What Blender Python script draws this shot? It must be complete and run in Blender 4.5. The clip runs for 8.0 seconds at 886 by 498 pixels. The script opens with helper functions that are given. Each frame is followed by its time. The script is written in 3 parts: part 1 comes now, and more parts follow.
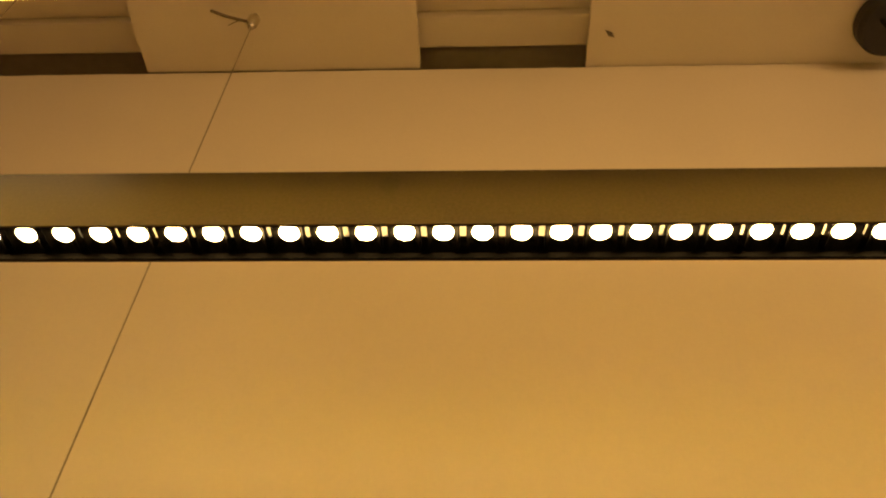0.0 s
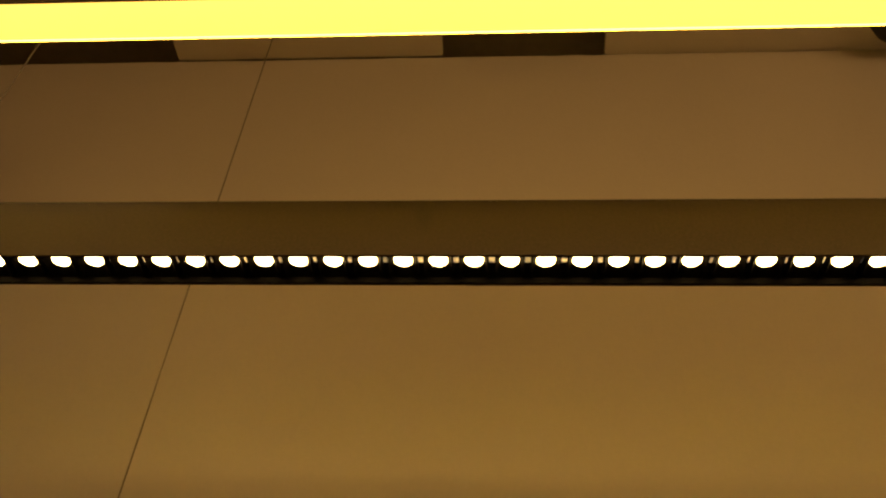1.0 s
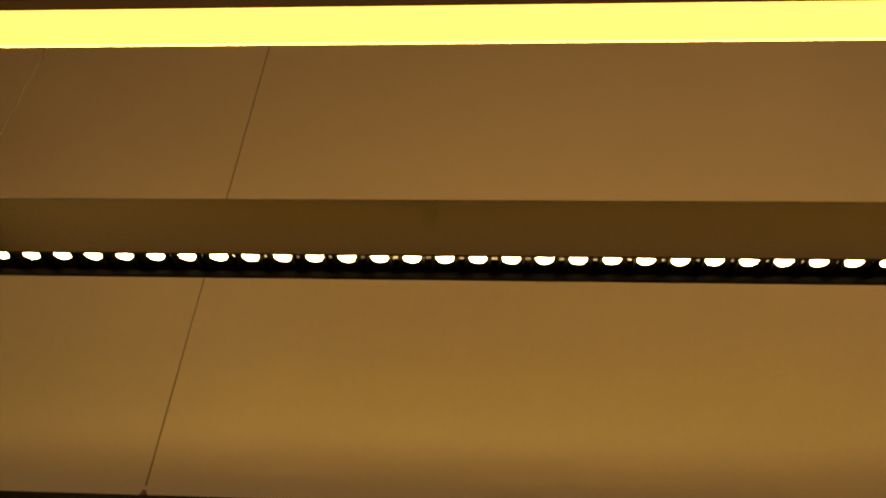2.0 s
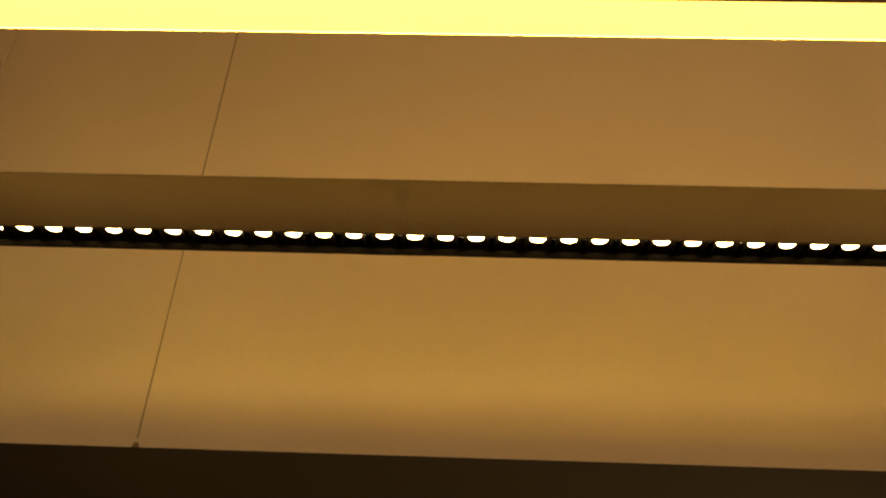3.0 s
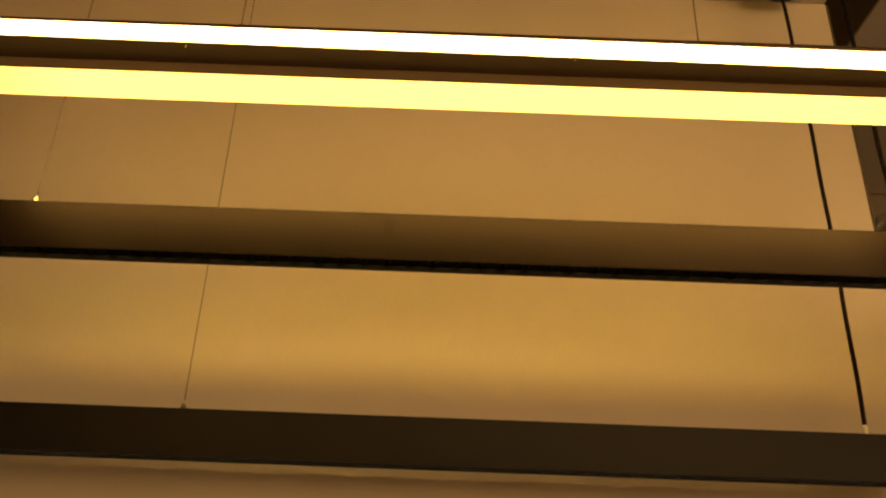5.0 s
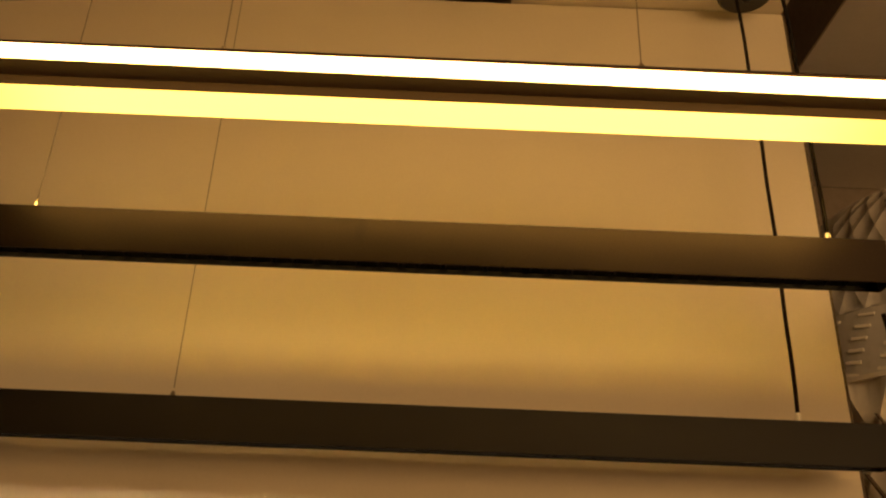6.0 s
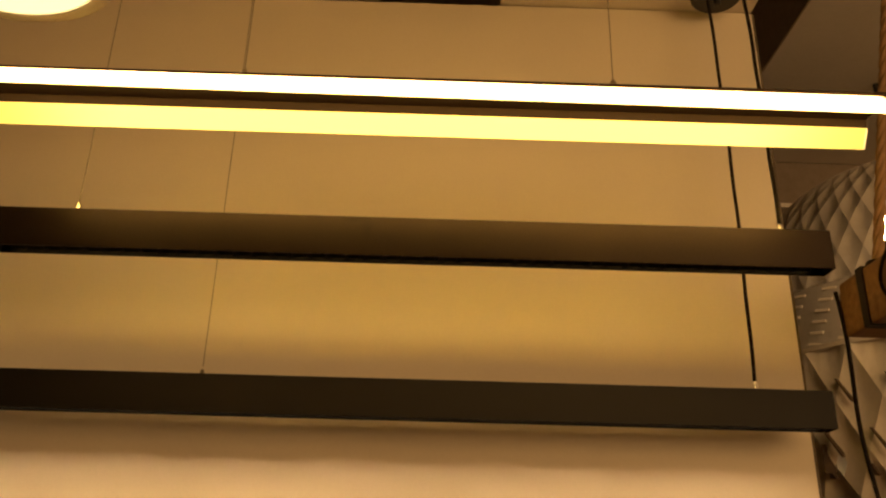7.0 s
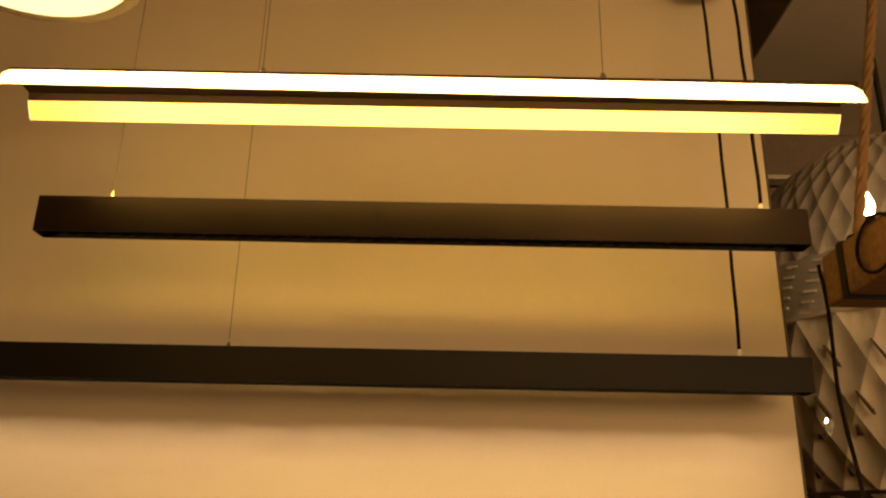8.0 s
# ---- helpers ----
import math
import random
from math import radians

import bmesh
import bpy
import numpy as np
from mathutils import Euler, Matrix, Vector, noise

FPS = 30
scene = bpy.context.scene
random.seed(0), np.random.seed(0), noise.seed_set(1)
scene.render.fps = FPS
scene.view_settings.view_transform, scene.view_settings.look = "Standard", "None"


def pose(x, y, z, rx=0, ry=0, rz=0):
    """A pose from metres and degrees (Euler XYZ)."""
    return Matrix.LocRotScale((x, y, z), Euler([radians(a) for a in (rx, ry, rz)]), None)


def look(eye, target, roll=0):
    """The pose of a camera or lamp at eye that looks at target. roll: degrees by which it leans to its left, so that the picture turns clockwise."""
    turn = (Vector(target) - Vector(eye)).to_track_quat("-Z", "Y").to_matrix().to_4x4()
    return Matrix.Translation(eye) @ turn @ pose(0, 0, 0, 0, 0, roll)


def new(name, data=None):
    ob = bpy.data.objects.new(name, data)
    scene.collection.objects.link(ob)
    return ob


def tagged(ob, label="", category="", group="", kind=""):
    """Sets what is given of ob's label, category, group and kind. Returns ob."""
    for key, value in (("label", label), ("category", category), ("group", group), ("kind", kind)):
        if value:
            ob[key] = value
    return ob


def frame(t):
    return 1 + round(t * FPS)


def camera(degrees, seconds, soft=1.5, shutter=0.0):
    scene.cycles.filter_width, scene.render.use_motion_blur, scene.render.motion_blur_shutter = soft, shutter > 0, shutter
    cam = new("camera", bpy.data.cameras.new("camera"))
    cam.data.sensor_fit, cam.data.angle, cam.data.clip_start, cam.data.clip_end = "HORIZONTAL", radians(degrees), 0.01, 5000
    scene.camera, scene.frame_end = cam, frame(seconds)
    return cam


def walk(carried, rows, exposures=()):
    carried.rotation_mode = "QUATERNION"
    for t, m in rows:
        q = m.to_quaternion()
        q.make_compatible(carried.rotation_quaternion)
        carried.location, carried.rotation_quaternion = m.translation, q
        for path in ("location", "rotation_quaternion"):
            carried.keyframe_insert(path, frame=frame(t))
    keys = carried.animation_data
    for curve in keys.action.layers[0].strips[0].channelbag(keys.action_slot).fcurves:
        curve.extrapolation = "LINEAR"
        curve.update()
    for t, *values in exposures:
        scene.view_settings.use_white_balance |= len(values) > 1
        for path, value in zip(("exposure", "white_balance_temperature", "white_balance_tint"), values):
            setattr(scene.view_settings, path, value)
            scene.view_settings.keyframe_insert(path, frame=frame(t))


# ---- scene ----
cam = camera(57.13, 8.0, soft=2.2)


def aim(x, y, z, yaw, pitch, lean):
    """A camera pose from its place, its turn to the right, its tilt upwards and its lean."""
    return Matrix.Translation((x, y, z)) @ pose(0, 0, 0, 0, 0, -yaw) @ pose(0, 0, 0, 90 + pitch) @ pose(0, 0, 0, 0, 0, lean)


walk(cam, [
    (0, aim(-0.0007, -0.3587, 1.5629, -4.36, 46.78, 2.97)),
    (0.5, aim(-0.0059, -0.3980, 1.5620, -4.76, 44.80, 3.06)),
    (1, aim(-0.0105, -0.4411, 1.5693, -5.39, 42.58, 3.61)),
    (1.2, aim(-0.0122, -0.4582, 1.5721, -5.78, 41.63, 3.90)),
    (2.3, aim(-0.0126, -0.5263, 1.5812, -4.32, 36.53, 3.42)),
    (2.5, aim(-0.0162, -0.5367, 1.5744, -3.54, 35.85, 3.12)),
    (3, aim(-0.0072, -0.5799, 1.5875, -2.32, 32.42, 2.58)),
    (3.5, aim(-0.0033, -0.6337, 1.5897, -1.94, 30.14, 2.07)),
    (4, aim(-0.0118, -0.6964, 1.5961, -1.26, 27.21, 1.74)),
    (4.5, aim(-0.0104, -0.7778, 1.5837, -0.79, 26.31, 1.81)),
    (4.7, aim(-0.0059, -0.8084, 1.5887, -0.63, 25.84, 2.04)),
    (5.8, aim(0.0141, -0.9024, 1.5671, 0.59, 25.03, 2.06)),
    (6, aim(0.0348, -0.9306, 1.5719, 0.12, 24.23, 2.30)),
    (6.5, aim(0.0388, -1.0131, 1.5647, 0.68, 22.69, 2.01)),
    (7, aim(0.0313, -1.0728, 1.5541, 0.52, 21.75, 1.48)),
    (7.5, aim(0.0279, -1.1268, 1.5487, -0.00, 20.63, 1.23)),
    (8, aim(0.0448, -1.1730, 1.5367, -0.50, 19.48, 1.25)),
], exposures=[(0, 0.17), (0.5, -0.55), (1.0, -1.12), (1.2, -1.15), (2.5, -0.58), (3.5, -0.25), (4.5, -0.05), (6.0, -0.05), (8.0, -0.05)])

# ---- light ----
world = bpy.data.worlds.new("world")
scene.world = world
world.use_nodes = True
world.node_tree.nodes["Background"].inputs[0].default_value = (1.0, 0.62, 0.30, 1)
world.node_tree.nodes["Background"].inputs[1].default_value = 0.03

# unseen fill lamp added behind the camera to brighten the wall and next bay
shop = new("fill_light", bpy.data.lights.new("fill_light", "AREA"))
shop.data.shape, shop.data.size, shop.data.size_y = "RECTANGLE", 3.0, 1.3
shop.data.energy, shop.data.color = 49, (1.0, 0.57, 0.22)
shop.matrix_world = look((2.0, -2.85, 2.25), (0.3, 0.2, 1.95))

LAMP_Z = 1.97          # underside of the black lamp in the middle
CEIL_Z = LAMP_Z + 0.655
WALL_Y = 0.2695
WALL_X = 0.655         # free end of the display wall


# ---- materials ----
def material(name, colour, rough=0.6, metal=0.0, grain=0.0, scale=60.0, blotch=0.0, blotch_scale=3.0, bump=0.0,
             emit=None, strength=0.0, coat=0.0, stretch=(1, 1, 1), spec=0.5):
    m = bpy.data.materials.new(name)
    m.use_nodes = True
    nt = m.node_tree
    b = nt.nodes["Principled BSDF"]
    b.inputs["Base Color"].default_value = (*colour, 1)
    b.inputs["Roughness"].default_value = rough
    b.inputs["Metallic"].default_value = metal
    b.inputs["Specular IOR Level"].default_value = spec
    b.inputs["Coat Weight"].default_value = coat
    if emit:
        b.inputs["Emission Color"].default_value = (*emit, 1)
        b.inputs["Emission Strength"].default_value = strength
    if grain or blotch or bump:
        co = nt.nodes.new("ShaderNodeTexCoord")
        mp = nt.nodes.new("ShaderNodeMapping")
        mp.inputs["Scale"].default_value = stretch
        nt.links.new(co.outputs["Object"], mp.inputs["Vector"])
        fine = nt.nodes.new("ShaderNodeTexNoise")
        fine.inputs["Scale"].default_value = scale
        fine.inputs["Detail"].default_value = 4
        wide = nt.nodes.new("ShaderNodeTexNoise")
        wide.inputs["Scale"].default_value = blotch_scale
        wide.inputs["Detail"].default_value = 5
        for n in (fine, wide):
            nt.links.new(mp.outputs["Vector"], n.inputs["Vector"])
        last = None
        for n, amount in ((fine, grain), (wide, blotch)):
            r = nt.nodes.new("ShaderNodeMapRange")
            r.inputs["From Min"].default_value, r.inputs["From Max"].default_value = 0.25, 0.75
            r.inputs["To Min"].default_value, r.inputs["To Max"].default_value = 1 - amount, 1 + amount
            nt.links.new(n.outputs["Fac"], r.inputs["Value"])
            if last is None:
                last = r.outputs["Result"]
            else:
                mul = nt.nodes.new("ShaderNodeMath")
                mul.operation = "MULTIPLY"
                nt.links.new(last, mul.inputs[0])
                nt.links.new(r.outputs["Result"], mul.inputs[1])
                last = mul.outputs["Value"]
        mix = nt.nodes.new("ShaderNodeVectorMath")
        mix.operation = "SCALE"
        mix.inputs[0].default_value = colour
        nt.links.new(last, mix.inputs["Scale"])
        nt.links.new(mix.outputs["Vector"], b.inputs["Base Color"])
        rr = nt.nodes.new("ShaderNodeMapRange")
        rr.inputs["To Min"].default_value, rr.inputs["To Max"].default_value = max(rough - 0.08, 0.03), min(rough + 0.08, 1)
        nt.links.new(wide.outputs["Fac"], rr.inputs["Value"])
        nt.links.new(rr.outputs["Result"], b.inputs["Roughness"])
        if bump:
            bp = nt.nodes.new("ShaderNodeBump")
            bp.inputs["Strength"].default_value = bump
            bp.inputs["Distance"].default_value = 0.002
            nt.links.new(fine.outputs["Fac"], bp.inputs["Height"])
            nt.links.new(bp.outputs["Normal"], b.inputs["Normal"])
    return m


def smudged(m, centre, size, amount):
    """Darkens a coat inside one soft oval smudge, broken up by noise."""
    nt = m.node_tree
    b = nt.nodes["Principled BSDF"]
    src = b.inputs["Base Color"].links[0].from_socket
    co, sub, div, ln = (nt.nodes.new(k) for k in ("ShaderNodeTexCoord", "ShaderNodeVectorMath", "ShaderNodeVectorMath", "ShaderNodeVectorMath"))
    sub.operation, div.operation, ln.operation = "SUBTRACT", "DIVIDE", "LENGTH"
    sub.inputs[1].default_value, div.inputs[1].default_value = centre, size
    no, add, rng, sc = (nt.nodes.new(k) for k in ("ShaderNodeTexNoise", "ShaderNodeMath", "ShaderNodeMapRange", "ShaderNodeVectorMath"))
    no.inputs["Scale"].default_value, no.inputs["Detail"].default_value = 70, 4
    nt.links.new(co.outputs["Object"], sub.inputs[0])
    nt.links.new(co.outputs["Object"], no.inputs["Vector"])
    nt.links.new(sub.outputs["Vector"], div.inputs[0])
    nt.links.new(div.outputs["Vector"], ln.inputs[0])
    nt.links.new(ln.outputs["Value"], add.inputs[0])
    nt.links.new(no.outputs["Fac"], add.inputs[1])
    rng.inputs["From Min"].default_value, rng.inputs["From Max"].default_value = 0.9, 1.5
    rng.inputs["To Min"].default_value, rng.inputs["To Max"].default_value = 1 - amount, 1.0
    nt.links.new(add.outputs["Value"], rng.inputs["Value"])
    sc.operation = "SCALE"
    nt.links.new(src, sc.inputs[0])
    nt.links.new(rng.outputs["Result"], sc.inputs["Scale"])
    nt.links.new(sc.outputs["Vector"], b.inputs["Base Color"])


def wood_material(name, dark, light):
    m = material(name, light, rough=0.6)
    nt = m.node_tree
    co, mp = nt.nodes.new("ShaderNodeTexCoord"), nt.nodes.new("ShaderNodeMapping")
    mp.inputs["Scale"].default_value = (3, 40, 40)
    no = nt.nodes.new("ShaderNodeTexNoise")
    no.inputs["Scale"].default_value, no.inputs["Detail"].default_value = 2.0, 8
    ramp = nt.nodes.new("ShaderNodeValToRGB")
    ramp.color_ramp.elements[0].color, ramp.color_ramp.elements[1].color = (*dark, 1), (*light, 1)
    ramp.color_ramp.elements[0].position, ramp.color_ramp.elements[1].position = 0.3, 0.7
    bp = nt.nodes.new("ShaderNodeBump")
    bp.inputs["Strength"].default_value = 0.4
    nt.links.new(co.outputs["Object"], mp.inputs["Vector"])
    nt.links.new(mp.outputs["Vector"], no.inputs["Vector"])
    nt.links.new(no.outputs["Fac"], ramp.inputs["Fac"])
    nt.links.new(ramp.outputs["Color"], nt.nodes["Principled BSDF"].inputs["Base Color"])
    nt.links.new(no.outputs["Fac"], bp.inputs["Height"])
    nt.links.new(bp.outputs["Normal"], nt.nodes["Principled BSDF"].inputs["Normal"])
    return m


M_WALL = material("cream_paint", (0.74, 0.66, 0.53), 0.55, grain=0.02, scale=240, blotch=0.05, blotch_scale=2.5, bump=0.05)
M_CEIL = material("cream_board", (0.74, 0.67, 0.55), 0.7, grain=0.02, scale=300, blotch=0.05, blotch_scale=4, bump=0.06)
M_EDGE = material("edge_shadow_dark", (0.10, 0.075, 0.05), 0.8, grain=0.2, scale=80)
M_VOID = material("void_shade_board", (0.105, 0.098, 0.095), 0.9, grain=0.2, scale=30)
M_FLOOR = material("brown_floor", (0.28, 0.20, 0.13), 0.4, grain=0.1, scale=20, blotch=0.2, blotch_scale=1.5)
M_SHOP = material("shop_paint", (0.42, 0.36, 0.30), 0.8, grain=0.05, scale=60, blotch=0.12, blotch_scale=1.2)
M_PALE = material("pale_soffit_paint", (0.82, 0.77, 0.71), 0.8, grain=0.03, scale=80, blotch=0.08, blotch_scale=1.6)
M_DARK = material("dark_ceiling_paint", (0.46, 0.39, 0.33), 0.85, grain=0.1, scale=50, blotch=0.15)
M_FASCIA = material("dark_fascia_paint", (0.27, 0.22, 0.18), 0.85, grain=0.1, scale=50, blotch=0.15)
M_BRONZE = material("bronze_powder_coat", (0.0200, 0.0130, 0.0088), 0.31, metal=0.75, spec=0.4, grain=0.3, scale=420, blotch=0.12, blotch_scale=6, bump=0.04)
smudged(M_BRONZE, (-0.069, 0.0, 0.044), (0.009, 0.05, 0.022), 0.26)
smudged(M_BRONZE, (-0.088, 0.0, 0.055), (0.020, 0.05, 0.006), 0.24)
M_BLACKC = material("charcoal_powder_coat", (0.0075, 0.0056, 0.0038), 0.5, spec=0.2, grain=0.25, scale=900, blotch=0.10, blotch_scale=9, bump=0.12)
M_CUP = material("satin_black_plastic", (0.0009, 0.0008, 0.0007), 0.6, spec=0.02, blotch=0.2, blotch_scale=30)
# the board's weak emission imitates light leaking past the lenses
M_BOARD = material("leak_lit_circuit_board", (0.75, 0.72, 0.62), 0.5, emit=(1, 0.85, 0.62), strength=0.07, grain=0.1, scale=300)
M_LENS = material("lit_spot_lens", (0.9, 0.9, 0.85), 0.3, emit=(1.0, 0.60, 0.20), strength=52)
M_LENS2 = material("lit_spot_lens_soft", (0.9, 0.9, 0.85), 0.3, emit=(1.0, 0.66, 0.34), strength=74)
M_WHITE = material("lit_front_diffuser", (0.85, 0.83, 0.75), 0.35, emit=(1.0, 0.58, 0.19), strength=11.5)
M_INNER = material("panel_inner_side", (0.85, 0.83, 0.75), 0.4, emit=(1.0, 0.59, 0.145), strength=12.5)
M_BACK = material("lit_bar_back", (0.85, 0.83, 0.75), 0.35, emit=(1.0, 0.585, 0.125), strength=6.5)
M_YELLOW = material("lit_rear_diffuser", (0.45, 0.38, 0.12), 0.35, emit=(1.0, 0.645, 0.12), strength=3.0)


def faded_ends(m, x0, x1, length, low):
    """Edge-lit acrylic: the glow fades towards the two ends of the panel."""
    nt = m.node_tree
    b = nt.nodes["Principled BSDF"]
    full = b.inputs["Emission Strength"].default_value
    co, sep = nt.nodes.new("ShaderNodeTexCoord"), nt.nodes.new("ShaderNodeSeparateXYZ")
    nt.links.new(co.outputs["Object"], sep.inputs["Vector"])
    outs = []
    for a, c in ((x0, x0 + length), (x1, x1 - length)):
        r = nt.nodes.new("ShaderNodeMapRange")
        r.interpolation_type = "SMOOTHSTEP"
        r.inputs["From Min"].default_value, r.inputs["From Max"].default_value = a, c
        r.inputs["To Min"].default_value, r.inputs["To Max"].default_value = low, 1.0
        nt.links.new(sep.outputs["X"], r.inputs["Value"])
        outs.append(r.outputs["Result"])
    mul, top = nt.nodes.new("ShaderNodeMath"), nt.nodes.new("ShaderNodeMath")
    mul.operation = top.operation = "MULTIPLY"
    nt.links.new(outs[0], mul.inputs[0])
    nt.links.new(outs[1], mul.inputs[1])
    nt.links.new(mul.outputs["Value"], top.inputs[0])
    top.inputs[1].default_value = full
    nt.links.new(top.outputs["Value"], b.inputs["Emission Strength"])


faded_ends(M_YELLOW, -0.585, 0.617, 0.20, 0.40)
faded_ends(M_WHITE, -0.588, 0.614, 0.05, 0.35)
M_LOWEDGE = material("lit_lower_acrylic_edge", (0.8, 0.7, 0.45), 0.3, emit=(1.0, 0.56, 0.045), strength=33)
M_RIMLIT = material("lit_acrylic_edge", (0.8, 0.7, 0.45), 0.3, emit=(1.0, 0.68, 0.26), strength=1.25)
M_BODY = material("dark_brown_aluminium", (0.024, 0.0135, 0.0095), 0.7, spec=0.15, grain=0.15, scale=700, blotch=0.1, blotch_scale=8)
M_STEEL = material("steel_wire", (0.30, 0.26, 0.20), 0.55, metal=0.5, grain=0.1, scale=900)
M_NICKEL = material("nickel_grip", (0.60, 0.56, 0.48), 0.25, metal=1.0, grain=0.1, scale=400)
M_CABLE = material("black_cable_sheath", (0.011, 0.008, 0.006), 0.7, spec=0.15, grain=0.2, scale=500)
M_TAIL = material("frayed_wire_tail", (0.14, 0.11, 0.08), 0.7, grain=0.3, scale=400)
M_CANOPY = material("black_canopy_paint", (0.02, 0.017, 0.014), 0.5, grain=0.2, scale=200)
M_CLEAR = material("clear_connector", (0.85, 0.80, 0.70), 0.15, coat=0.5, blotch=0.1, blotch_scale=100)
M_DISC = material("lit_round_diffuser", (0.9, 0.88, 0.8), 0.4, emit=(1.0, 0.74, 0.36), strength=1.8)
M_RIM = material("frosted_rim", (0.78, 0.72, 0.60), 0.4, grain=0.05, scale=100, blotch=0.05)
M_FACET = material("grey_white_lantern_shell", (0.60, 0.56, 0.53), 0.28, grain=0.04, scale=90, blotch=0.10, blotch_scale=6, coat=0.1)
M_FACET2 = material("cream_lantern_shell", (0.84, 0.77, 0.68), 0.45, grain=0.04, scale=90, blotch=0.10, blotch_scale=6)
M_WOOD = wood_material("brown_beam_wood", (0.15, 0.075, 0.032), (0.27, 0.145, 0.062))
M_IRON = material("black_iron", (0.02, 0.018, 0.016), 0.55, metal=0.6, grain=0.3, scale=200, bump=0.2)
M_ROPE = material("jute_rope_fibre", (0.36, 0.22, 0.11), 0.9, grain=0.3, scale=600, bump=0.5)
M_BULB = material("lit_candle_bulb", (0.9, 0.85, 0.7), 0.2, emit=(1.0, 0.66, 0.30), strength=50)
M_SLOT = material("dark_opening_brown", (0.09, 0.06, 0.04), 0.7, grain=0.2, scale=120)


# ---- mesh helpers ----
def put_mesh(name, bm, mat, smooth=False):
    me = bpy.data.meshes.new(name)
    bmesh.ops.recalc_face_normals(bm, faces=bm.faces)
    bm.to_mesh(me)
    bm.free()
    for m in (mat if isinstance(mat, (list, tuple)) else (mat,)):
        me.materials.append(m)
    if smooth:
        for p in me.polygons:
            p.use_smooth = True
    return me


def part(name, bm, mat, parent=None, label="", at=None, smooth=False):
    """Links a bmesh as one mesh object under a thing or a part."""
    ob = new(name, put_mesh(name, bm, mat, smooth))
    if parent is not None:
        ob.parent = parent
    if at is not None:
        ob.matrix_basis = at
    if label:
        tagged(ob, label)
    return ob


def share(name, me, parent, at):
    ob = new(name, me)
    ob.parent = parent
    ob.matrix_basis = at
    return ob


def box(x0, x1, y0, y1, z0, z1, bevel=0.0, bm=None, segments=2):
    """A box between those bounds, its edges rounded by bevel."""
    bm = bm or bmesh.new()
    r = bmesh.ops.create_cube(bm, size=1.0)
    bmesh.ops.scale(bm, vec=(x1 - x0, y1 - y0, z1 - z0), verts=r["verts"])
    bmesh.ops.translate(bm, vec=((x0 + x1) / 2, (y0 + y1) / 2, (z0 + z1) / 2), verts=r["verts"])
    if bevel:
        edges = list({e for v in r["verts"] for e in v.link_edges})
        bmesh.ops.bevel(bm, geom=edges, offset=bevel, segments=segments, affect="EDGES", profile=0.6)
    return bm


def prism(points, x0, x1, bm=None):
    """The closed profile of (y, z) points, drawn out along x."""
    bm = bm or bmesh.new()
    a = [bm.verts.new((x0, y, z)) for y, z in points]
    b = [bm.verts.new((x1, y, z)) for y, z in points]
    n = len(points)
    for i in range(n):
        bm.faces.new((a[i], a[(i + 1) % n], b[(i + 1) % n], b[i]))
    bm.faces.new(a)
    bm.faces.new(b)
    return bm


def turned(profile, seg=24, bm=None, at=(0, 0, 0)):
    """A body of revolution about z: (radius, height) points from one end to the other."""
    bm = bm or bmesh.new()
    rings = []
    for r, z in profile:
        if r < 1e-6:
            rings.append([bm.verts.new((at[0], at[1], at[2] + z))])
        else:
            rings.append([bm.verts.new((at[0] + r * math.cos(2 * math.pi * i / seg), at[1] + r * math.sin(2 * math.pi * i / seg), at[2] + z)) for i in range(seg)])
    for a, b in zip(rings, rings[1:]):
        for i in range(seg):
            j = (i + 1) % seg
            q = []
            for v in (a[i % len(a)], a[j % len(a)], b[j % len(b)], b[i % len(b)]):
                if v not in q:
                    q.append(v)
            if len(q) > 2:
                bm.faces.new(q)
    return bm


def tube(points, radius, seg=8, bm=None, twist=0.0):
    """A round tube along a line of points."""
    bm = bm or bmesh.new()
    pts = [Vector(p) for p in points]
    last = None
    for i, p in enumerate(pts):
        d = (pts[min(i + 1, len(pts) - 1)] - pts[max(i - 1, 0)]).normalized()
        side = d.cross(Vector((0.3, 1, 0.1))).normalized()
        up = side.cross(d)
        ring = [bm.verts.new(p + radius * (math.cos(2 * math.pi * k / seg + twist * i) * side + math.sin(2 * math.pi * k / seg + twist * i) * up)) for k in range(seg)]
        if last:
            for k in range(seg):
                bm.faces.new((last[k], last[(k + 1) % seg], ring[(k + 1) % seg], ring[k]))
        else:
            bm.faces.new(ring)
        last = ring
    bm.faces.new(last)
    return bm


def thing(name, at, label, category, group=""):
    ob = new(name)
    ob.location = at
    return tagged(ob, label, category, group)


# ---- structure ----
def structure(name, bm, mat, label, category):
    return tagged(part(name, bm, mat), label, category, kind="structure")


X0, X1, Y0, Y1 = -3.2, 4.2, -3.6, 2.4
structure("floor", box(X0, X1, Y0, Y1, -0.1, 0.0), M_FLOOR, "brown shop floor under the lamp display", "floor")
structure("ceiling", box(X0, X1, Y0, Y1, LAMP_Z + 1.35, LAMP_Z + 1.45), M_DARK, "dark painted shop ceiling above the display bays", "ceiling")
structure("wall_north", box(X0, X1, Y1, Y1 + 0.12, 0, LAMP_Z + 1.35), M_SHOP, "dim brownish shop wall behind the lantern", "wall")
structure("wall_south", box(X0, X1, Y0 - 0.12, Y0, 0, LAMP_Z + 1.35), M_SHOP, "plain brownish shop wall", "wall")
structure("wall_west", box(X0 - 0.12, X0, Y0, Y1, 0, LAMP_Z + 1.35), M_SHOP, "plain brownish shop wall", "wall")
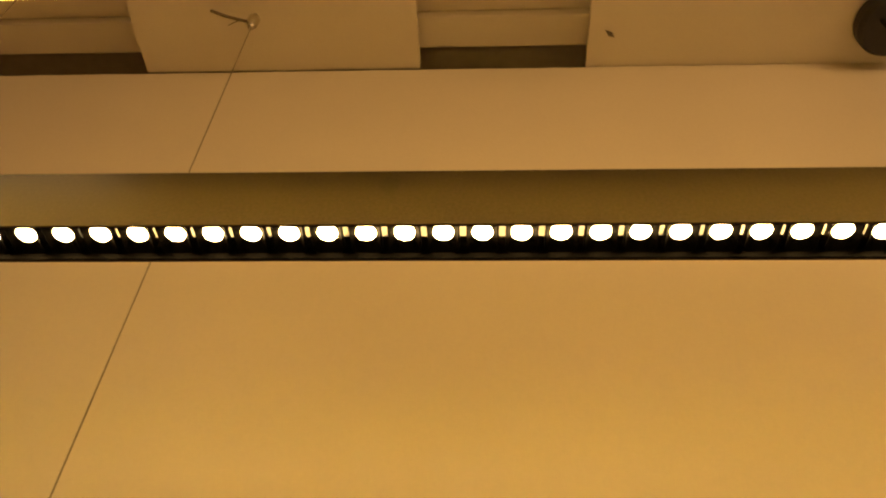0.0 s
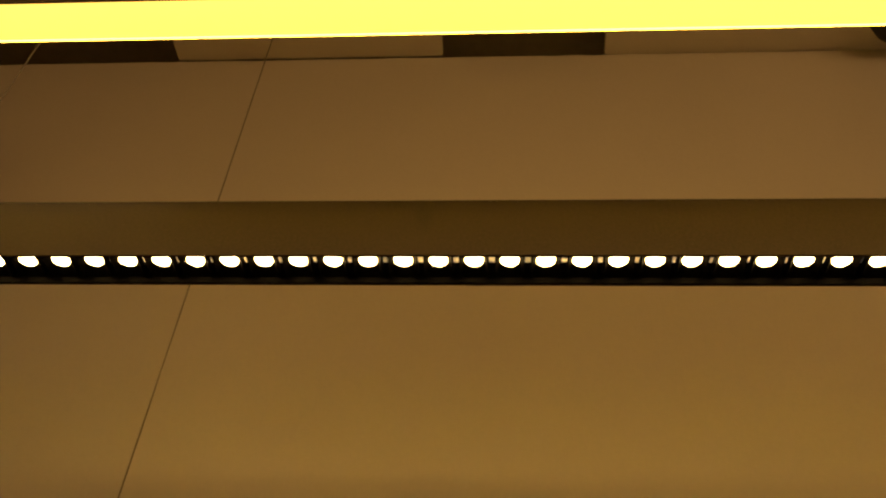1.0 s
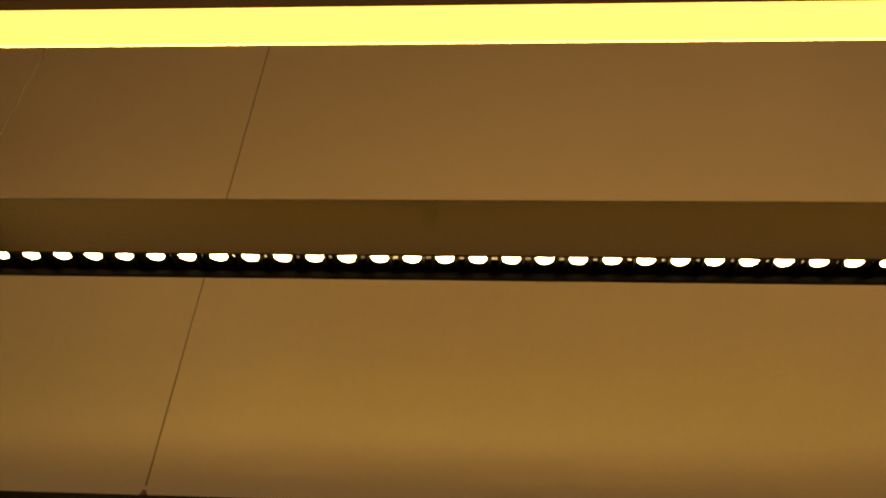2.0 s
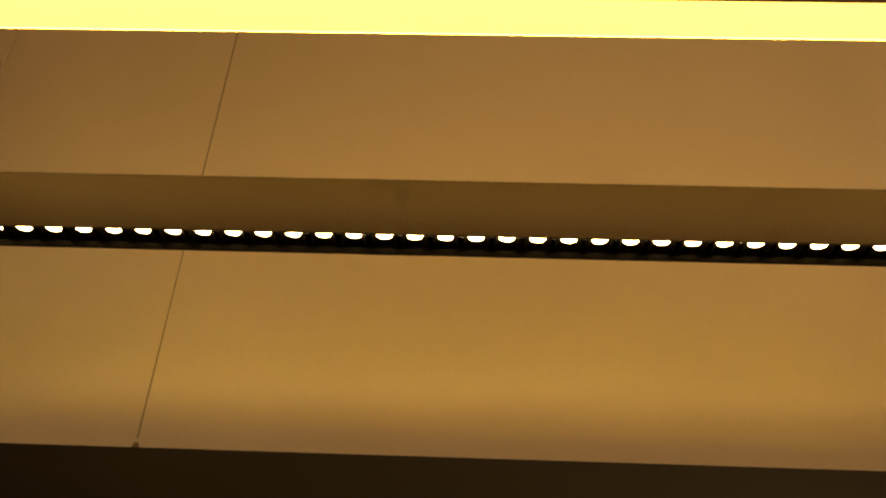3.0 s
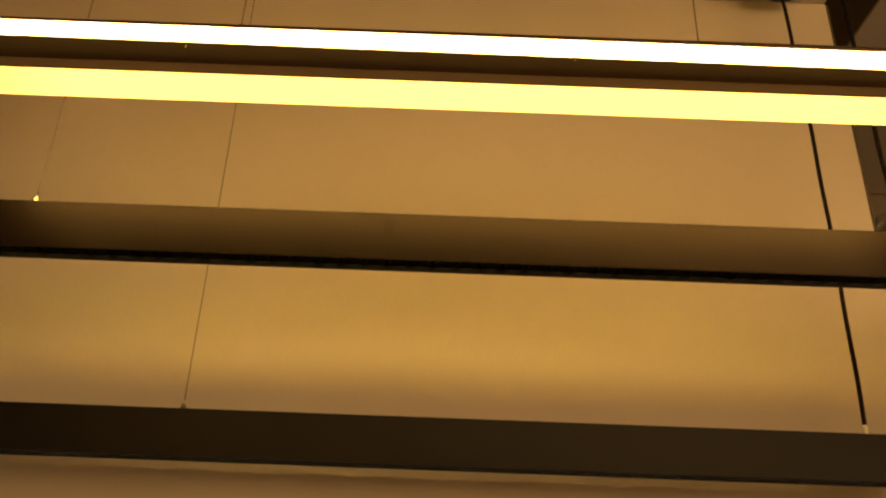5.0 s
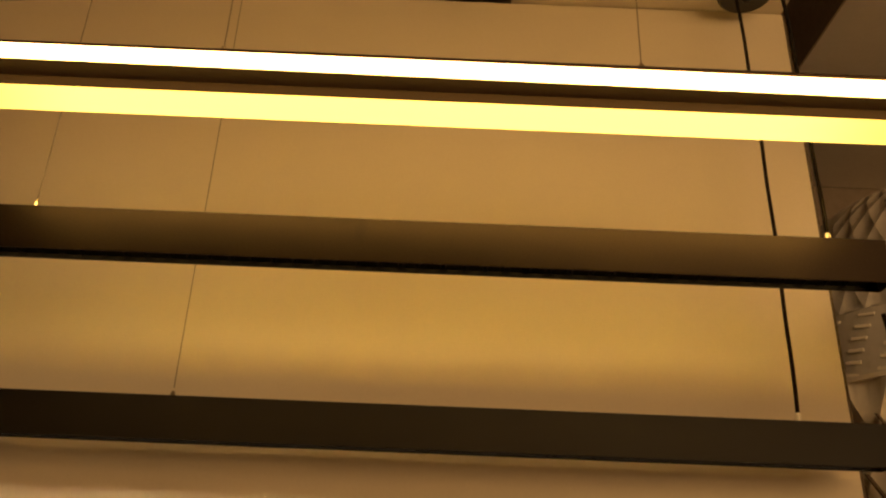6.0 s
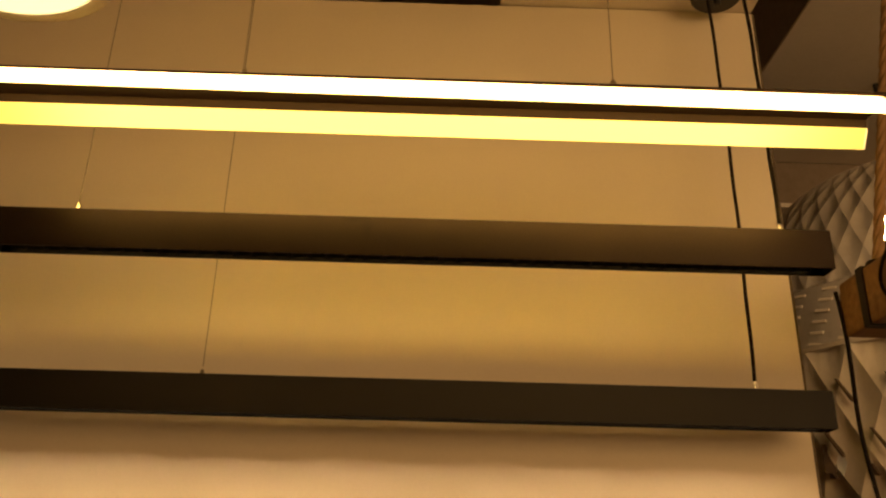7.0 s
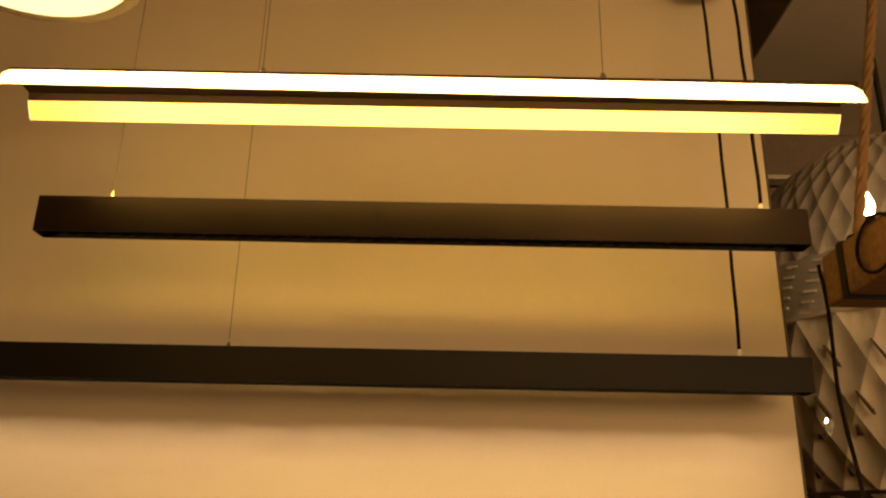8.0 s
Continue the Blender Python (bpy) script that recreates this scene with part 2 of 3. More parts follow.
structure("wall_east", box(X1, X1 + 0.12, Y0, Y1, 0, LAMP_Z + 1.35), M_SHOP, "plain brownish shop wall", "wall")


def display_wall():
    """The cream board; its cut upper edge is slightly ragged."""
    bm = bmesh.new()
    n = 160
    xs = [X0 + (WALL_X - X0) * i / n for i in range(n + 1)]
    top = [CEIL_Z - 0.003 + 0.0010 * noise.noise((x * 22, 3.1, 0)) + 0.001 * noise.noise((x * 90, 1.7, 0)) for x in xs]
    rows = []
    for y in (WALL_Y, WALL_Y + 0.018):
        rows.append([(bm.verts.new((x, y, 0)), bm.verts.new((x, y, z))) for x, z in zip(xs, top)])
    for row in rows:
        for a, b in zip(row, row[1:]):
            bm.faces.new((a[0], b[0], b[1], a[1]))
    f, r = rows
    for i in range(n):
        bm.faces.new((f[i][1], f[i + 1][1], r[i + 1][1], r[i][1]))
    bm.faces.new((f[-1][0], r[-1][0], r[-1][1], f[-1][1]))
    bm.faces.new((f[0][0], r[0][0], r[0][1], f[0][1]))
    return bm


structure("wall_display", display_wall(), M_WALL, "smooth cream painted display board behind the lamps", "wall")
# dark strip standing in for the shadow along the board's end
structure("trim", box(WALL_X, WALL_X + 0.006, WALL_Y + 0.003, WALL_Y + 0.05, 0, CEIL_Z - 0.004), M_EDGE, "dark strip added for the edge shadow at the free end of the display board", "trim")

# ceiling boards of the bay, with two notches along the wall and a dark void over them
NOTCHES = ((-1.12, -0.5085), (-0.0965, 0.1475))
NOTCH_Y = 0.09
BACK = WALL_Y + 0.004


def bay_ceiling():
    bm = bmesh.new()
    z0, z1 = CEIL_Z, CEIL_Z + 0.012
    box(X0, WALL_X, -2.4, NOTCH_Y, z0, z1, bm=bm)
    xs = [X0] + [v for pair in NOTCHES for v in pair] + [WALL_X]
    for a, b in zip(xs[::2], xs[1::2]):
        box(a, b, NOTCH_Y, BACK if a > 0 else WALL_Y - 0.0008, z0, z1, bm=bm)
    return bm


structure("ceiling_bay", bay_ceiling(), M_CEIL, "cream ceiling boards over the lamps with cut-out notches", "ceiling")
structure("ceiling_void", box(X0, WALL_X, 0.0, 0.388, CEIL_Z + 0.075, CEIL_Z + 0.09), M_DARK, "dark space above the ceiling boards", "ceiling")
# added backing; its dark colour carries the shade of the open void
structure("wall_void", box(X0, WALL_X, WALL_Y + 0.12, WALL_Y + 0.14, 1.0, CEIL_Z + 0.073), M_VOID, "backing coloured dark for the shaded void behind the display board", "wall")
structure("trim_batten", box(X0, WALL_X - 0.004, 0.202, 0.2526, CEIL_Z + 0.030, CEIL_Z + 0.055, 0.002), M_CEIL, "cream batten inside the ceiling notches", "trim")
structure("ceiling_upper", box(X0, WALL_X - 0.004, 0.02, 0.201, CEIL_Z + 0.046, CEIL_Z + 0.055), M_CEIL, "cream upper board seen through the notches", "ceiling")

# pale soffit and its fascia beyond the free end of the wall
SOFFIT_Z = LAMP_Z + 0.90
structure("ceiling_soffit", box(0.925, X1, -2.4, 1.345, SOFFIT_Z, SOFFIT_Z + 0.05), M_PALE, "pale brownish dropped ceiling of the next bay", "ceiling")
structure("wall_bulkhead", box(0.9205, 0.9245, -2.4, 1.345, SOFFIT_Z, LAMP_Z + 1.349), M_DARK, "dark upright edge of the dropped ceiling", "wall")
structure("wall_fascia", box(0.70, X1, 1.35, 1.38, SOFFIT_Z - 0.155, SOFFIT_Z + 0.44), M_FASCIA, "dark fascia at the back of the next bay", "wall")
structure("trim_ledge", box(0.70, X1, 1.33, 1.385, SOFFIT_Z - 0.175, SOFFIT_Z - 0.159, 0.002), M_PALE, "thin pale ledge under the dark fascia", "trim")
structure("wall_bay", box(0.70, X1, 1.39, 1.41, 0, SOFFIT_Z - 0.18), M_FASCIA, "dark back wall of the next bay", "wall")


# ---- black lamps with recessed spots ----
PITCH = 0.0270
LAMP_W, LAMP_H = 0.0345, 0.059
RIM = 0.0064            # the mouths of the cups lie this far up inside the housing


def cup_mesh(depth, radius, hx, off=0.0):
    """A black cup: square outside, round mouth, tapering up to the lens."""
    bm = bmesh.new()
    n = 24
    hy = 0.0150

    def square(z, f=1.0):
        out = []
        for i in range(n):
            a = 2 * math.pi * (i + 0.5) / n
            c, s = math.cos(a), math.sin(a)
            k = 1 / max(abs(c), abs(s))
            out.append(bm.verts.new((hx * c * k * f, hy * s * k * f, z)))
        return out

    def ring(r, z):
        return [bm.verts.new((r * math.cos(2 * math.pi * (i + 0.5) / n), off + r * math.sin(2 * math.pi * (i + 0.5) / n), z)) for i in range(n)]

    loops = [square(depth + 0.003), square(RIM + 0.0004), square(RIM, 0.96), ring(radius + 0.0001, depth + 0.0012)]
    for a, b in zip(loops, loops[1:]):
        for i in range(n):
            bm.faces.new((a[i], a[(i + 1) % n], b[(i + 1) % n], b[i]))
    return put_mesh("reflector_cup", bm, M_CUP)


def lens_mesh(mat, r):
    return put_mesh("lens", turned([(0.0, 0.0), (0.004, 0.0002), (r, 0.0008), (r, 0.0018), (0.0, 0.0018)], 20), mat, True)


CUP = {0.0099: cup_mesh(0.0099, 0.0071, 0.0112), 0.0150: cup_mesh(0.0150, 0.0083, 0.0128)}


def wire_set(lamp, x, y, z, top, cable=False, sway=0.0, lean=(0, 0), tall=1.0, grip=None):
    """Suspension from the lamp's top up to the ceiling: a thin wire, or a black cable with its clear connector."""
    part("wire_grip", turned([(0.0, 0.0), (0.0042 * tall ** 0.5, 0.0), (0.0042 * tall ** 0.5, 0.011 * tall), (0.0026 * tall, 0.013 * tall), (0.0024, 0.015 * tall), (0.0, 0.015 * tall)], 14, at=(x, y, z)),
         M_CLEAR if cable else grip or M_NICKEL, lamp, "small clear connector" if cable else "small nickel wire grip")
    n = 26
    pts = [(x + lean[0] * i / n + sway * math.sin(math.pi * i / n) + 0.0008 * math.sin(i * 0.9) * cable, y + lean[1] * i / n, z + 0.014 + (top - z - 0.014) * i / n) for i in range(n + 1)]
    part("power_cable" if cable else "suspension_wire", tube(pts, 0.0029 if cable else 0.00075, 8), M_CABLE if cable else M_STEEL, lamp,
         "black power cable" if cable else "thin steel wire", smooth=True)


def spot_lamp(at, x0, x1, first, coat, lens, depth, radius, off, wires, label, grip=None):
    """A long lamp: a folded housing open below, a white board, a row of cups with lenses."""
    lamp = thing("linear_pendant_lamp", at, label, "pendant lamp", "long black lamps")
    t, w, h = 0.0016, LAMP_W, LAMP_H
    r = 0.0012
    prof = [(0, r * 0.3), (0, h - r), (r * 0.3, h - r * 0.3), (r, h), (w - r, h), (w - r * 0.3, h - r * 0.3), (w, h - r), (w, r * 0.3), (w - r * 0.3, 0), (w - t, 0), (w - t, h - t),
            (t, h - t), (t, 0), (r * 0.3, 0)]
    bm = prism(prof, x0 + 0.0022, x1 - 0.0022)
    part("housing", bm, coat, lamp)
    for a, b in ((x0, x0 + 0.002), (x1 - 0.002, x1)):
        part("end_cap", box(a, b, 0.0003, w - 0.0003, 0.0003, h - 0.0003, 0.0006), coat, lamp)
    part("circuit_board", box(x0 + 0.004, x1 - 0.004, 0.0105, 0.0235, depth + 0.0042, depth + 0.0055), M_BOARD, lamp, "white circuit board behind the cups, given a glow for leaked light")
    for a, b in ((t + 0.0002, t + 0.0010), (w - t - 0.0010, w - t - 0.0002)):
        part("side_baffle", box(x0 + 0.004, x1 - 0.004, a, b, 0.0006, 0.045), M_CUP, lamp, "matt black inner baffle")
    lens_me = lens_mesh(lens, radius)
    x = x0 + first
    while x < x1 - 0.012:
        cup = share("reflector_cup", CUP[depth], lamp, pose(x, w / 2, 0))
        share("lens", lens_me, cup, pose(0, off, depth))
        x += PITCH
    for wx, cable, sway, lean in wires:
        wire_set(lamp, wx, w / 2, h + 0.0005, CEIL_Z - at[2] - (0.02 if cable else 0.001), cable, sway, lean, tall=0.6 if grip and not cable else 1.0, grip=grip)
    return lamp


spot_lamp((0, 0, LAMP_Z), -0.6, 0.6, 0.0304, M_BRONZE, lens=M_LENS, depth=0.0099, radius=0.0071, off=0.0,
          wires=((-0.4922, False, 0, (0, 0)), (0.5351, True, 0.004, (-0.012, 0.0))), label="long bronze-black metal pendant lamp with lit recessed spots")
BOT_Y, BOT_Z = 0.1651, LAMP_Z - 0.1976
spot_lamp((0, BOT_Y, BOT_Z), -0.85, 0.6506, 0.0165, M_BLACKC, lens=M_LENS2, depth=0.0150, radius=0.0083, off=0.0,
          wires=((-0.3273, False, 0, (0, 0)), (0.5375, True, 0.006, (0, 0.008))), label="longer charcoal metal pendant lamp hanging close to the board", grip=M_TAIL)


# ---- the twin-panel lamp ----
def twin_lamp():
    lamp = thing("twin_panel_lamp", (0.0, 0.0, LAMP_Z), "dark brown pendant lamp with two glowing long acrylic panels", "pendant lamp")
    xa, xb = -0.580, 0.612
    body = [(-0.1750, 0.1712), (-0.1795, 0.1738), (-0.1800, 0.1768), (-0.1220, 0.1768), (-0.1155, 0.1735), (-0.1155, 0.1592), (-0.1195, 0.1592), (-0.1210, 0.1712)]
    part("housing", prism(body, xa + 0.001, xb - 0.001), M_BODY, lamp)
    # front panel: flares outwards towards its lower edge, upper corners cut off
    top, low, xf, cut, e = (-0.1785, 0.1734), (-0.1932, 0.1398), -0.586, 0.010, 0.0012
    ring = [(xf + cut, 1.0), (xb - cut, 1.0), (xb - e, 0.76), (xb, 0.70), (xb, 0.06), (xb - e, 0.0), (xf + e, 0.0), (xf, 0.06), (xf, 0.70), (xf + e, 0.76)]
    bm = bmesh.new()
    sag = lambda x, q: (0.0018 - 0.0034 * x / 0.6) * (1 - q) - 0.0022 * x / 0.6 * q
    fr = [bm.verts.new((x, low[0] + (top[0] - low[0]) * q, low[1] + (top[1] - low[1]) * q + sag(x, q))) for x, q in ring]
    bk = [bm.verts.new(v.co + Vector((0, 0.0015, -0.0006))) for v in fr]
    bm.faces.new(fr).material_index = 1
    bm.faces.new(bk)
    for i in range(len(ring)):
        j = (i + 1) % len(ring)
        bm.faces.new((fr[i], fr[j], bk[j], bk[i]))
    part("front_panel", bm, (M_INNER, M_WHITE), lamp, "white glowing front panel")
    # rear panel: hangs under the housing's rear flange and flares back towards its lower edge
    bm = bmesh.new()
    prof = [(-0.1192, 0.1590), (-0.1022, 0.1352), (-0.0988, 0.1376), (-0.1158, 0.1590)]
    e = 0.0024
    rings = [[bm.verts.new((x, -0.1090 + (y + 0.1090) * g, 0.1475 + (z - 0.1475) * g)) for y, z in prof] for x, g in ((xa, 0.90), (xa + e, 1), (xb - e, 1), (xb, 0.90))]
    for a, b in zip(rings, rings[1:]):
        for i in range(4):
            f = bm.faces.new((a[i], a[(i + 1) % 4], b[(i + 1) % 4], b[i]))
            f.material_index = (0, 3, 1, 0)[i] if a is rings[1] else 2
    for ring in (rings[0], rings[-1]):
        bm.faces.new(ring).material_index = 2
    part("rear_panel", bm, (M_YELLOW, M_BACK, M_RIMLIT, M_LOWEDGE), lamp, "yellow glowing rear panel")
    for x in (-0.285, 0.128):
        part("screw", turned([(0.0, 0.0), (0.0011, 0.0), (0.0009, -0.0008), (0.0, -0.001)], 12, at=(x, -0.150, 0.1712)), M_NICKEL, lamp, "tiny screw head")
    for x in (-0.2298, 0.2605):
        wire_set(lamp, x, -0.1515, 0.1768, CEIL_Z - LAMP_Z - 0.001, tall=1.6)
    return lamp


twin_lamp()


# ---- ceiling fittings ----
def anchor():
    a = thing("wire_anchor", (-0.3268, BOT_Y + LAMP_W / 2 - 0.002, CEIL_Z), "round metal ceiling anchor with a frayed wire tail", "wire anchor")
    part("barrel", turned([(0.0, 0.0), (0.0045, 0.0), (0.0045, -0.008), (0.0082, -0.009), (0.0086, -0.013), (0.0078, -0.023), (0.0046, -0.027), (0.0046, -0.033), (0.0, -0.034)], 20), M_NICKEL, a, "dull metal barrel", smooth=True)
    pts = [(-0.007, -0.001, -0.018), (-0.022, -0.004, -0.016), (-0.040, -0.008, -0.013), (-0.059, -0.014, -0.009)]
    part("wire_tail", tube(pts, 0.0024, 7), M_TAIL, a, "frayed brown wire tail")
    part("loose_strand", tube([(-0.018, -0.003, -0.017), (-0.028, 0.001, -0.017), (-0.036, 0.004, -0.018)], 0.0007, 5), M_TAIL, a)


anchor()


def canopy():
    c = thing("cable_canopy", (0.560, 0.200, CEIL_Z), "round black cable canopy fixed to the ceiling board", "canopy")
    part("cover", turned([(0.0, 0.0), (0.047, 0.0), (0.050, -0.004), (0.049, -0.020), (0.044, -0.026), (0.0, -0.027)], 40), M_CANOPY, c, smooth=False)
    part("cable_gland", turned([(0.0, -0.0265), (0.007, -0.0265), (0.006, -0.040), (0.0, -0.041)], 14), M_CANOPY, c)


canopy()


def chip():
    bm = bmesh.new()
    vs = [bm.verts.new(p) for p in ((0, 0, 0), (0.010, 0.004, 0), (0.014, 0.011, -0.001), (0.005, 0.008, -0.0025))]
    bm.faces.new(vs)
    r = bmesh.ops.extrude_face_region(bm, geom=bm.faces[:])
    bmesh.ops.translate(bm, vec=(0, 0, -0.0012), verts=[v for v in r["geom"] if isinstance(v, bmesh.types.BMVert)])
    tagged(part("paint_chip", bm, M_TAIL, at=pose(0.170, 0.211, CEIL_Z - 0.0006)), "small curled brown chip on the ceiling board", "chip")


chip()


def round_lamp():
    d = thing("round_pendant_lamp", (-0.578, -0.226, LAMP_Z + 0.339), "round pendant lamp with glowing white diffuser and frosted rim", "pendant lamp")
    part("diffuser", turned([(0.0, -0.006), (0.09, -0.005), (0.153, -0.001), (0.156, 0.006), (0.0, 0.006)], 64), M_DISC, d, smooth=True)
    part("rim", turned([(0.157, 0.0), (0.177, 0.002), (0.179, 0.010), (0.175, 0.030), (0.157, 0.034), (0.157, 0.0)], 64), M_RIM, d, "frosted rim", smooth=True)
    part("top_plate", turned([(0.0, 0.012), (0.150, 0.012), (0.150, 0.030), (0.0, 0.034)], 48), M_RIM, d)
    part("stem", turned([(0.0, 0.034), (0.006, 0.034), (0.006, 0.315), (0.0, 0.315)], 14), M_CANOPY, d)


round_lamp()


# ---- the next bay: faceted lantern, beam lamp ----
def lantern():
    c = Vector((1.26, 0.87, LAMP_Z + 0.17))
    la = thing("faceted_lantern", c, "large round lantern with diamond-faceted pale shells", "lantern")

    SQUASH = 0.28

    def spot(lat, turn, radius, squash=1.0):
        k = math.cos(lat) ** squash
        z = radius * math.sin(lat)
        if squash < 1:
            z = -0.109 + (z + 0.109) * 1.31
        return Vector((radius * k * math.cos(turn), radius * k * math.sin(turn), z))

    def shell(lat0, lat1, rows, cols, radius, dip, squash=1.0, n=4):
        """Tall diamonds in staggered rows; each is a shallow scoop between raised ridges, deepest above its middle."""
        bm = bmesh.new()
        cell = bm.faces.layers.int.new("cell")
        for i in range(-1, rows):
            for j in range(cols):
                grid = []
                for p in range(n + 1):
                    line = []
                    for q in range(n + 1):
                        u, v = p / n, q / n
                        row = min(max(i + u + v, 0), rows)
                        col = j + 0.5 * (i % 2) + 0.5 * (u - v)
                        depth = dip * 16 * u * (1 - u) * v * (1 - v) * (0.4 + 0.6 * (u + v))
                        line.append(bm.verts.new(spot(lat0 + (lat1 - lat0) * row / rows, 2 * math.pi * col / cols, radius - depth, squash)))
                    grid.append(line)
                for p in range(n):
                    for q in range(n):
                        bm.faces.new((grid[p][q], grid[p + 1][q], grid[p + 1][q + 1], grid[p][q + 1]))[cell] = i * cols + j
        bmesh.ops.remove_doubles(bm, verts=bm.verts, dist=2e-5)
        bmesh.ops.dissolve_degenerate(bm, dist=1e-6, edges=bm.edges)
        for e in bm.edges:
            e.smooth = len({f[cell] for f in e.link_faces}) == 1
        return bm

    part("upper_shell", shell(radians(4), radians(84), 9, 50, 0.450, 0.0075), M_FACET, la, "greyish glossy upper shell", smooth=True)
    lower = shell(radians(-62), radians(-14), 4, 28, 0.452, 0.016, SQUASH)
    # one opening goes through; a glowing ball added deep inside makes a glint there
    out = Vector((-0.414, -0.901, -0.1287))
    gap = Vector((-0.3726, -0.2104, -0.3415))
    bulb = gap - 0.62 * out

    def off_line(f):
        d = f.calc_center_median() - bulb - Vector((0.002, -0.001, 0))
        return (d - d.dot(out) * out).length if d.dot(out) > 0 else 9.0

    bmesh.ops.delete(lower, geom=[min(lower.faces, key=off_line)], context="FACES")
    turn_in = Matrix((Vector((0.909, -0.418, 0)), Vector((0.418, 0.909, 0)), Vector((0, 0, 1)))).transposed().to_4x4()
    # added plate that blocks the glowing ball from nearer viewpoints
    part("glint_shutter", box(-0.028, -0.0045, 0, 0.002, -0.03, 0.03), M_SLOT, la, "brown plate added behind an opening to hide the glowing ball", at=Matrix.Translation(gap - 0.02 * out) @ turn_in)
    part("lower_shell", lower, M_FACET2, la, "cream lower shell", smooth=True)
    part("rim", turned([(0.432, -0.112), (0.452, -0.112), (0.456, -0.104), (0.434, -0.100), (0.432, -0.112)], 72), M_FACET2, la)
    part("inner_drum", turned([(0.425, -0.108), (0.438, -0.108), (0.446, 0.036), (0.430, 0.036), (0.425, -0.108)], 72), M_FACET, la, "drum behind the pale glint bars")

    def on_shell(lat, turn, radius, squash, spin=0.0):
        """A pose on the shell: x along the circle, y outwards, z up the shell."""
        o = spot(lat, turn, radius, squash)
        up = (spot(lat + 0.01, turn, radius, squash) - o).normalized()
        side = Vector((-math.sin(turn), math.cos(turn), 0))
        m = Matrix((side, up.cross(side), up)).transposed().to_4x4()
        return Matrix.Translation(o) @ m @ pose(0, 0, 0, 0, spin, 0)

    # pale bars added to imitate glints on the glossy shell
    glint_bar = put_mesh("glint_bar", box(-0.017, 0.017, -0.0016, 0.0016, -0.0040, 0.0040, 0.0012, segments=1), M_FACET2)
    for i in range(6):
        for j in range(38):
            share("glint_bar", glint_bar, la, on_shell(radians(-12.2 + 2.9 * i), 2 * math.pi * (j + 0.16 * i) / 38, 0.4475, 1.0, 8) @ pose(0, 0, 0, -18))

    def cut(name, points):
        bm = bmesh.new()
        f = [bm.verts.new((x, 0.0, z)) for x, z in points]
        b = [bm.verts.new((x, -0.010, z)) for x, z in points]
        bm.faces.new(f)
        bm.faces.new(b)
        for m in range(len(f)):
            bm.faces.new((f[m], f[(m + 1) % len(f)], b[(m + 1) % len(f)], b[m]))
        return put_mesh(name, bm, M_SLOT)

    # solid brown pieces on the shell, coloured dark as the slots' shade
    slash = cut("slash_slot_shade", [(0.014, 0.046), (0.017, 0.045), (0.042, 0.002), (0.043, -0.008), (0.038, -0.002)])
    tri = cut("triangle_slot_shade", [(-0.006, -0.006), (0.009, -0.009), (-0.002, 0.016)])
    for i in range(1, 4):
        for j in range(28):
            turn = 2 * math.pi * (j + 0.5 * (i % 2)) / 28
            if i > 1:
                share("slash_slot_shade", slash, la, on_shell(radians(-62 + 48 * i / 4), turn, 0.4535, SQUASH))
            if i < 3:
                share("triangle_slot_shade", tri, la, on_shell(radians(-62 + 48 * (i - 0.45) / 4), turn, 0.4490, SQUASH))
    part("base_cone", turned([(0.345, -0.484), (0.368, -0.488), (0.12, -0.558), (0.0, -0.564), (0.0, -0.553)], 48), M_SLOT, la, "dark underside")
    for j in range(20):
        a = 2 * math.pi * j / 20
        d, sd = Vector((math.cos(a), math.sin(a), 0)), Vector((-math.sin(a), math.cos(a), 0))
        bm = bmesh.new()
        vs = [bm.verts.new(q) for q in (d * 0.345 + sd * 0.014 + Vector((0, 0, -0.499)), d * 0.345 - sd * 0.014 + Vector((0, 0, -0.499)),
                                        d * 0.15 - sd * 0.005 + Vector((0, 0, -0.554)), d * 0.15 + sd * 0.005 + Vector((0, 0, -0.554)))]
        top = [bm.verts.new(v.co + Vector((0, 0, 0.003))) for v in vs]
        bm.faces.new(vs)
        bm.faces.new(top)
        for k in range(4):
            bm.faces.new((vs[k], vs[(k + 1) % 4], top[(k + 1) % 4], top[k]))
        part("petal", bm, M_FACET, la)
    part("glint_ball", turned([(0.0, -0.008), (0.0045, -0.005), (0.0062, 0.0), (0.0045, 0.005), (0.0, 0.007)], 14, at=bulb), M_BULB, la, "small glowing ball added inside the shell for a glint", smooth=True)
    part("stem", turned([(0.0, 0.44), (0.008, 0.44), (0.008, 0.728), (0.0, 0.728)], 12), M_CANOPY, la)
    return la


lantern()


